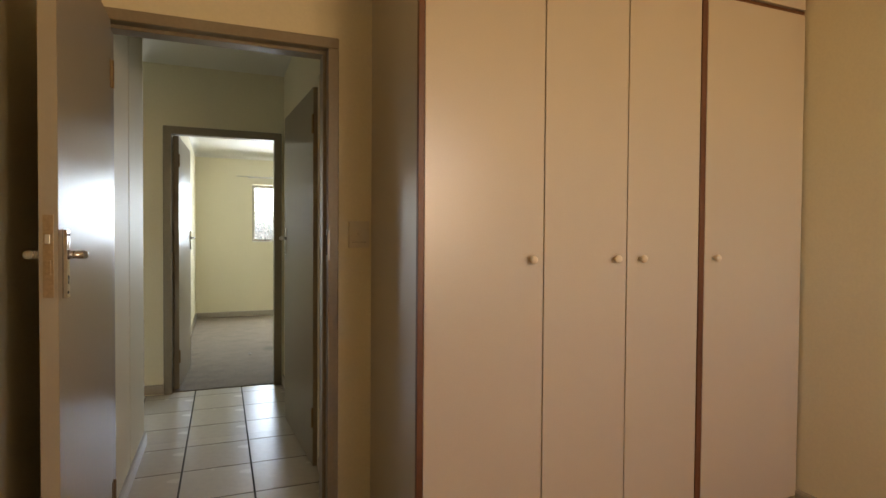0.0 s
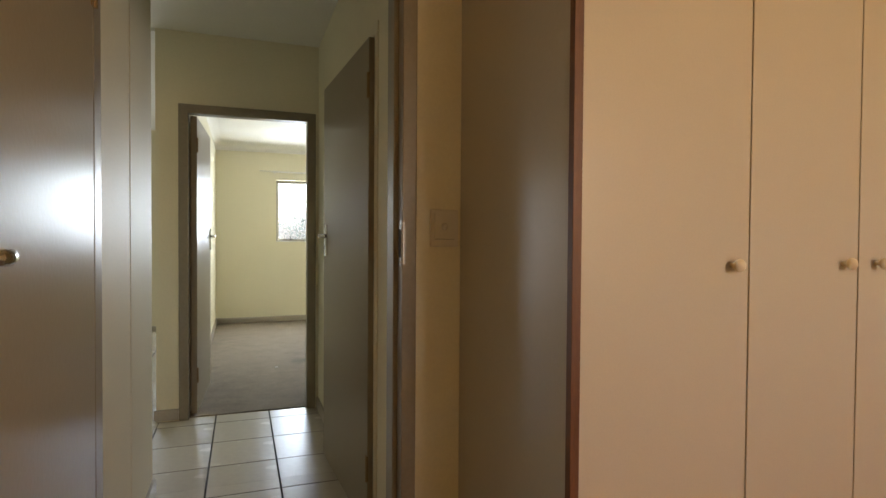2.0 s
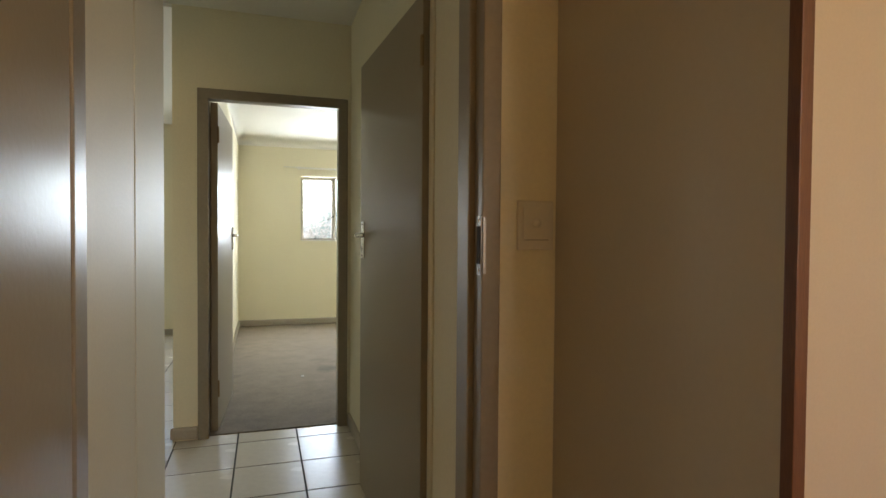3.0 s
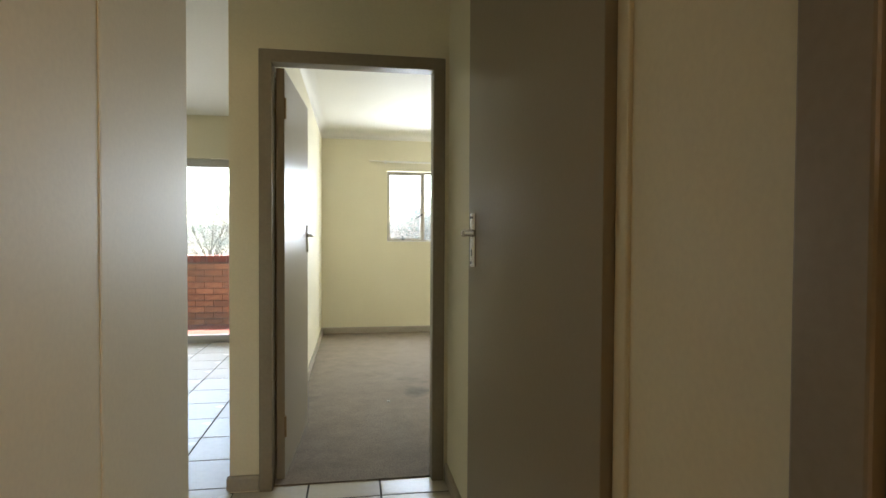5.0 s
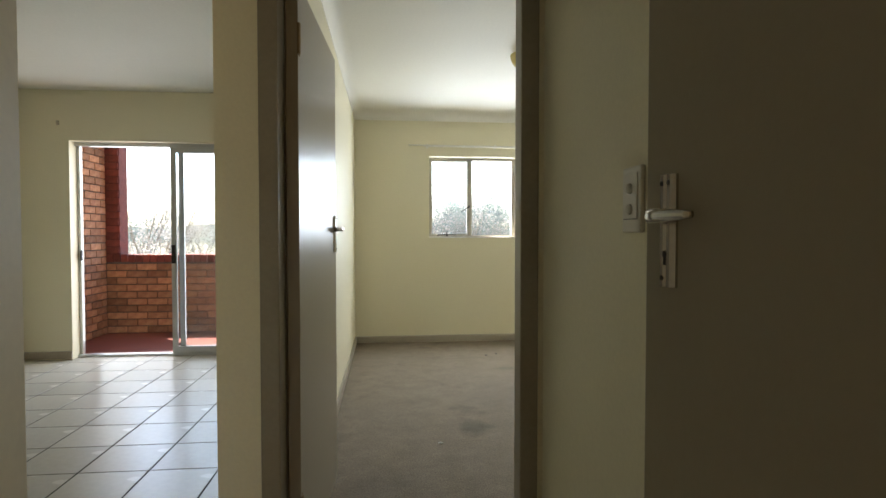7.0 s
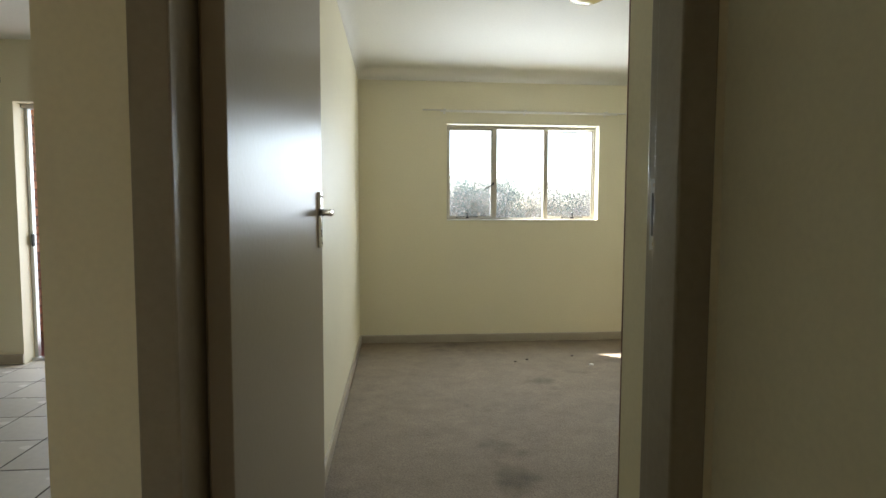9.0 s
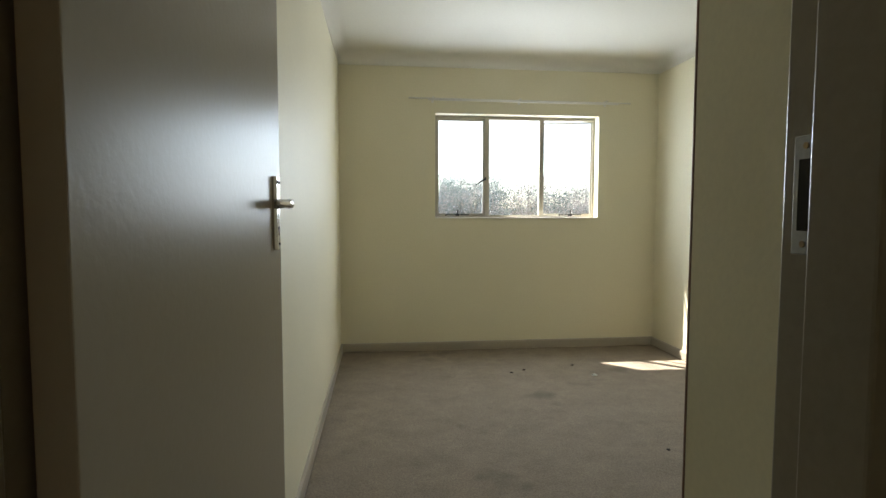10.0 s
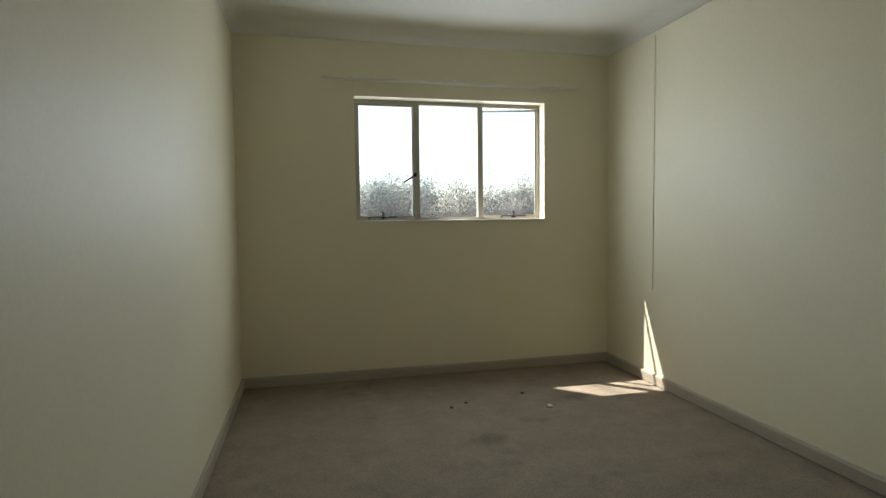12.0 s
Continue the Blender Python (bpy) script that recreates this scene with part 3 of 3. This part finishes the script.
slider(-1.40, SX1 - 0.03, 9.135, "fixed_panel")
moving = slider(-1.46, SX1 - 0.10, 9.098, "sliding_panel")
part("pull_handle", bx(-1.452, -1.422, 9.07, 9.099, 0.90, 1.08), DARK, moving, "black pull handle", 0.004)
part("latch_keeper", bx(SX0 + 0.027, SX0 + 0.034, 9.11, 9.14, 0.93, 1.03), DARK, slide)
rail2 = thing("curtain_bracket", pose(-2.42, 8.985, 2.22), "small metal curtain bracket on the living room wall", "bracket")
part("plate", bx(-0.012, 0.012, 0.0, 0.015, -0.02, 0.02), CHROME, rail2, "", 0.002)

# ---- balcony ----
structure("balcony_floor", [(-2.85, 0.30, 9.2, 10.75, -0.15, -0.012)], REDFLOOR, "red polished balcony floor", "floor")
structure("balcony_soffit", [(-2.95, 0.30, 9.2, 10.42, 2.45, 2.6)], WHITE, "plain balcony soffit", "ceiling")
parapet = structure("balcony_parapet", [(-2.85, 0.30, 10.512, 10.72, -0.012, 0.85)], MORTAR, "orange face-brick balcony parapet with a dark red coping", "parapet")
sidewall = structure("wall_balcony_side", [(-2.95, -2.732, 9.2, 10.512, -0.012, 2.45)], MORTAR, "orange face-brick balcony side wall", "brick wall")
pier = structure("balcony_pier", [(-2.95, -2.57, 10.512, 10.72, 0.85, 2.45)], REDBR, "dark red brick corner pier", "pier")
# Unseen tall wall, added to block the sun from the window's left part.
structure("sun_blocking_wall", [(0.15, 0.30, 9.63, 10.92, -0.012, 5.2)], MORTAR, "unseen wall added to cut the sun patch in the bedroom", "brick wall")

# ---- outside ----
structure("ground", [(-1500, 1500, -1500, 2500, -6.4, -6.0)], EARTH, "dry grassland reaching the horizon", "ground")

structure("building_below", [(-3.0, 3.3, -1.45, 9.62, -6.0, -0.104), (-2.95, 0.30, 9.62, 10.75, -6.0, -0.154)], BRICK, "brick storeys of the same building below", "building")


def tree(x, y, height, width, mat, seed, label, density=420):
    r = random.Random(seed)
    ob = thing("tree", pose(x, y, -6.0), label, "tree", "trees outside")
    bm = bmesh.new()
    top = Vector((r.uniform(-0.3, 0.3), r.uniform(-0.3, 0.3), height * 0.55))
    tube(bm, (0, 0, 0), top, 0.02 * height, 0.008 * height, n=8)
    tips = []
    for i in range(11):
        a = r.uniform(0, 6.28)
        start = top * r.uniform(0.45, 1.0)
        end = Vector((math.cos(a) * width * r.uniform(0.2, 0.5), math.sin(a) * width * r.uniform(0.2, 0.5), height * r.uniform(0.55, 0.97)))
        tube(bm, start, end, 0.006 * height, 0.0015 * height, n=5)
        tips.append(end)
        for j in range(3):
            e2 = end + Vector((r.uniform(-1, 1), r.uniform(-1, 1), r.uniform(-0.3, 0.8))) * width * 0.16
            tube(bm, start.lerp(end, r.uniform(0.5, 0.9)), e2, 0.0025 * height, 0.0008 * height, n=4)
            tips.append(e2)
    part("trunk", bm, BARK, ob)
    g = np.random.RandomState(seed)
    n = density * 22
    c = np.array([tuple(t) for t in tips])[g.randint(0, len(tips), n)] + g.normal(0, 1, (n, 3)) * width * 0.07 * (1, 1, 0.8)
    v = g.normal(0, 1, (n, 3))
    w = g.normal(0, 1, (n, 3))
    size = width * g.uniform(0.003, 0.010, (n, 1))
    v *= size / np.linalg.norm(v, axis=1, keepdims=True)
    w *= 0.7 * size / np.linalg.norm(w, axis=1, keepdims=True)
    me = bpy.data.meshes.new("crown")
    me.from_pydata(np.stack([c + v, c + w, c - v, c - w], 1).reshape(-1, 3).tolist(), [], np.arange(n * 4).reshape(-1, 4).tolist())
    me.materials.append(mat)
    crown = new("crown", me)
    crown.parent = ob
    return ob


rt = random.Random(11)
for i in range(52):
    d = rt.uniform(30, 62)
    bearing = rt.uniform(-0.62, 0.62) if i > 13 else -0.12 + i * 0.048
    x, y = 0.8 + d * math.tan(bearing), 5.5 + d
    green = rt.random() < 0.3
    h = 6.0 + 1.1 + d * rt.uniform(0.03, 0.092)
    tree(x, y, h, h * rt.uniform(0.6, 0.95), LEAFG if green else LEAFB, 50 + i, "bushy tree beyond the garden, green with haze tint" if green else "nearly leafless winter tree, brown with haze tint", 480 if green else 200)
bm = bmesh.new()
rows = []
for k in range(121):
    x = -900 + k * 15
    h = 8 + 7 * noise.noise((x * 0.012, 3.1, 0)) + 3 * noise.noise((x * 0.06, 1.1, 0))
    rows.append([bm.verts.new((x, 420, -6)), bm.verts.new((x, 460, h * 0.7)), bm.verts.new((x, 560, h)), bm.verts.new((x, 700, -6))])
for a, b in zip(rows, rows[1:]):
    for i in range(3):
        bm.faces.new((a[i], b[i], b[i + 1], a[i + 1]))
tagged(new("backdrop_hills", mesh_of("backdrop_hills", bm, HILL)), "low bush-covered hills in the distance", "hills", "", "structure")

# ---- pieces: tiles and bricks ----
PX = 0.3425
G = 0.0045


def tile_mesh(x0, x1, y0, y1):
    bm = bmesh.new()
    box(bm, x0, x1, y0, y1, -0.006, 0.0)
    bmesh.ops.bevel(bm, geom=[e for e in bm.edges if all(v.co.z > -0.001 for v in e.verts)], offset=0.001, segments=1, affect="EDGES")
    return mesh_of("tile", bm, TILE)


def lay_tiles(areas, first_y, py):
    whole = tile_mesh(G, PX - G, G, py - G)
    for i in range(-12, 3):
        for j in range(-12, 14):
            gx, gy = 0.797 + (i - 1) * PX, first_y + j * py
            for ax0, ax1, ay0, ay1 in areas:
                x0, x1, y0, y1 = max(gx, ax0), min(gx + PX, ax1), max(gy, ay0), min(gy + py, ay1)
                if x1 - x0 < 0.012 or y1 - y0 < 0.012:
                    continue
                me = whole
                if x1 - x0 < PX - 0.001 or y1 - y0 < py - 0.001:
                    a, c = (G if x0 == gx else 0.0), (G if x1 == gx + PX else 0.0)
                    d, e = (G if y0 == gy else 0.0), (G if y1 == gy + py else 0.0)
                    me = tile_mesh(x0 - gx + a, x1 - gx - c, y0 - gy + d, y1 - gy - e)
                ob = new("tile", me)
                ob.parent = floor
                ob.matrix_world = pose(gx, gy, 0)


lay_tiles(((-2.8, 0.096, 4.097, 9.09), (0.096, 0.112, 4.097, 5.215)), 7.075, 0.359)
lay_tiles(((0.112, 1.13, 4.097, 5.26), (0.224, 1.13, 2.90, 4.097)), 4.355, 0.3695)


def brick_mesh(w, h, d, mat):
    bm = bmesh.new()
    box(bm, 0, w, 0, d, 0, h)
    bmesh.ops.bevel(bm, geom=[e for e in bm.edges if all(v.co.y < 0.001 for v in e.verts)], offset=0.004, segments=1, affect="EDGES")
    return mesh_of("brick", bm, mat)


BW, BH, J = 0.222, 0.073, 0.011
stretcher, half = brick_mesh(BW, BH, 0.02, BRICK), brick_mesh(BW / 2 - J / 2, BH, 0.02, BRICK)
rb = random.Random(7)


def brick_face(parent, m, length, height, me, hm):
    for r in range(int(height / (BH + J))):
        u = 0.0
        first = r % 2
        while u < length - 0.05:
            hb = (first and u == 0.0) or length - u < BW
            ob = new("brick", hm if hb else me)
            ob.parent = parent
            ob.matrix_world = m @ pose(u, rb.uniform(-0.002, 0.002), r * (BH + J))
            u += (BW / 2 + J / 2) if hb else BW + J


brick_face(parapet, pose(-2.722, 10.494, -0.008), 2.85, 0.86, stretcher, half)
brick_face(sidewall, pose(-2.714, 9.205, -0.008, 0, 0, 90), 1.29, 2.45, stretcher, half)
soldier = brick_mesh(0.073, 0.09, 0.24, REDBR)
for k in range(34):
    ob = new("brick", soldier)
    ob.parent = parapet
    ob.matrix_world = pose(-2.722 + k * 0.084, 10.488, 0.842 + rb.uniform(0, 0.006))
redbrick, redhalf = brick_mesh(0.165, BH, 0.02, REDBR), brick_mesh(0.150, BH, 0.02, REDBR)
for r in range(17):
    ob = new("brick", redbrick if r % 2 else redhalf)
    ob.parent = pier
    ob.matrix_world = pose(-2.730, 10.492, 0.952 + r * (BH + J))
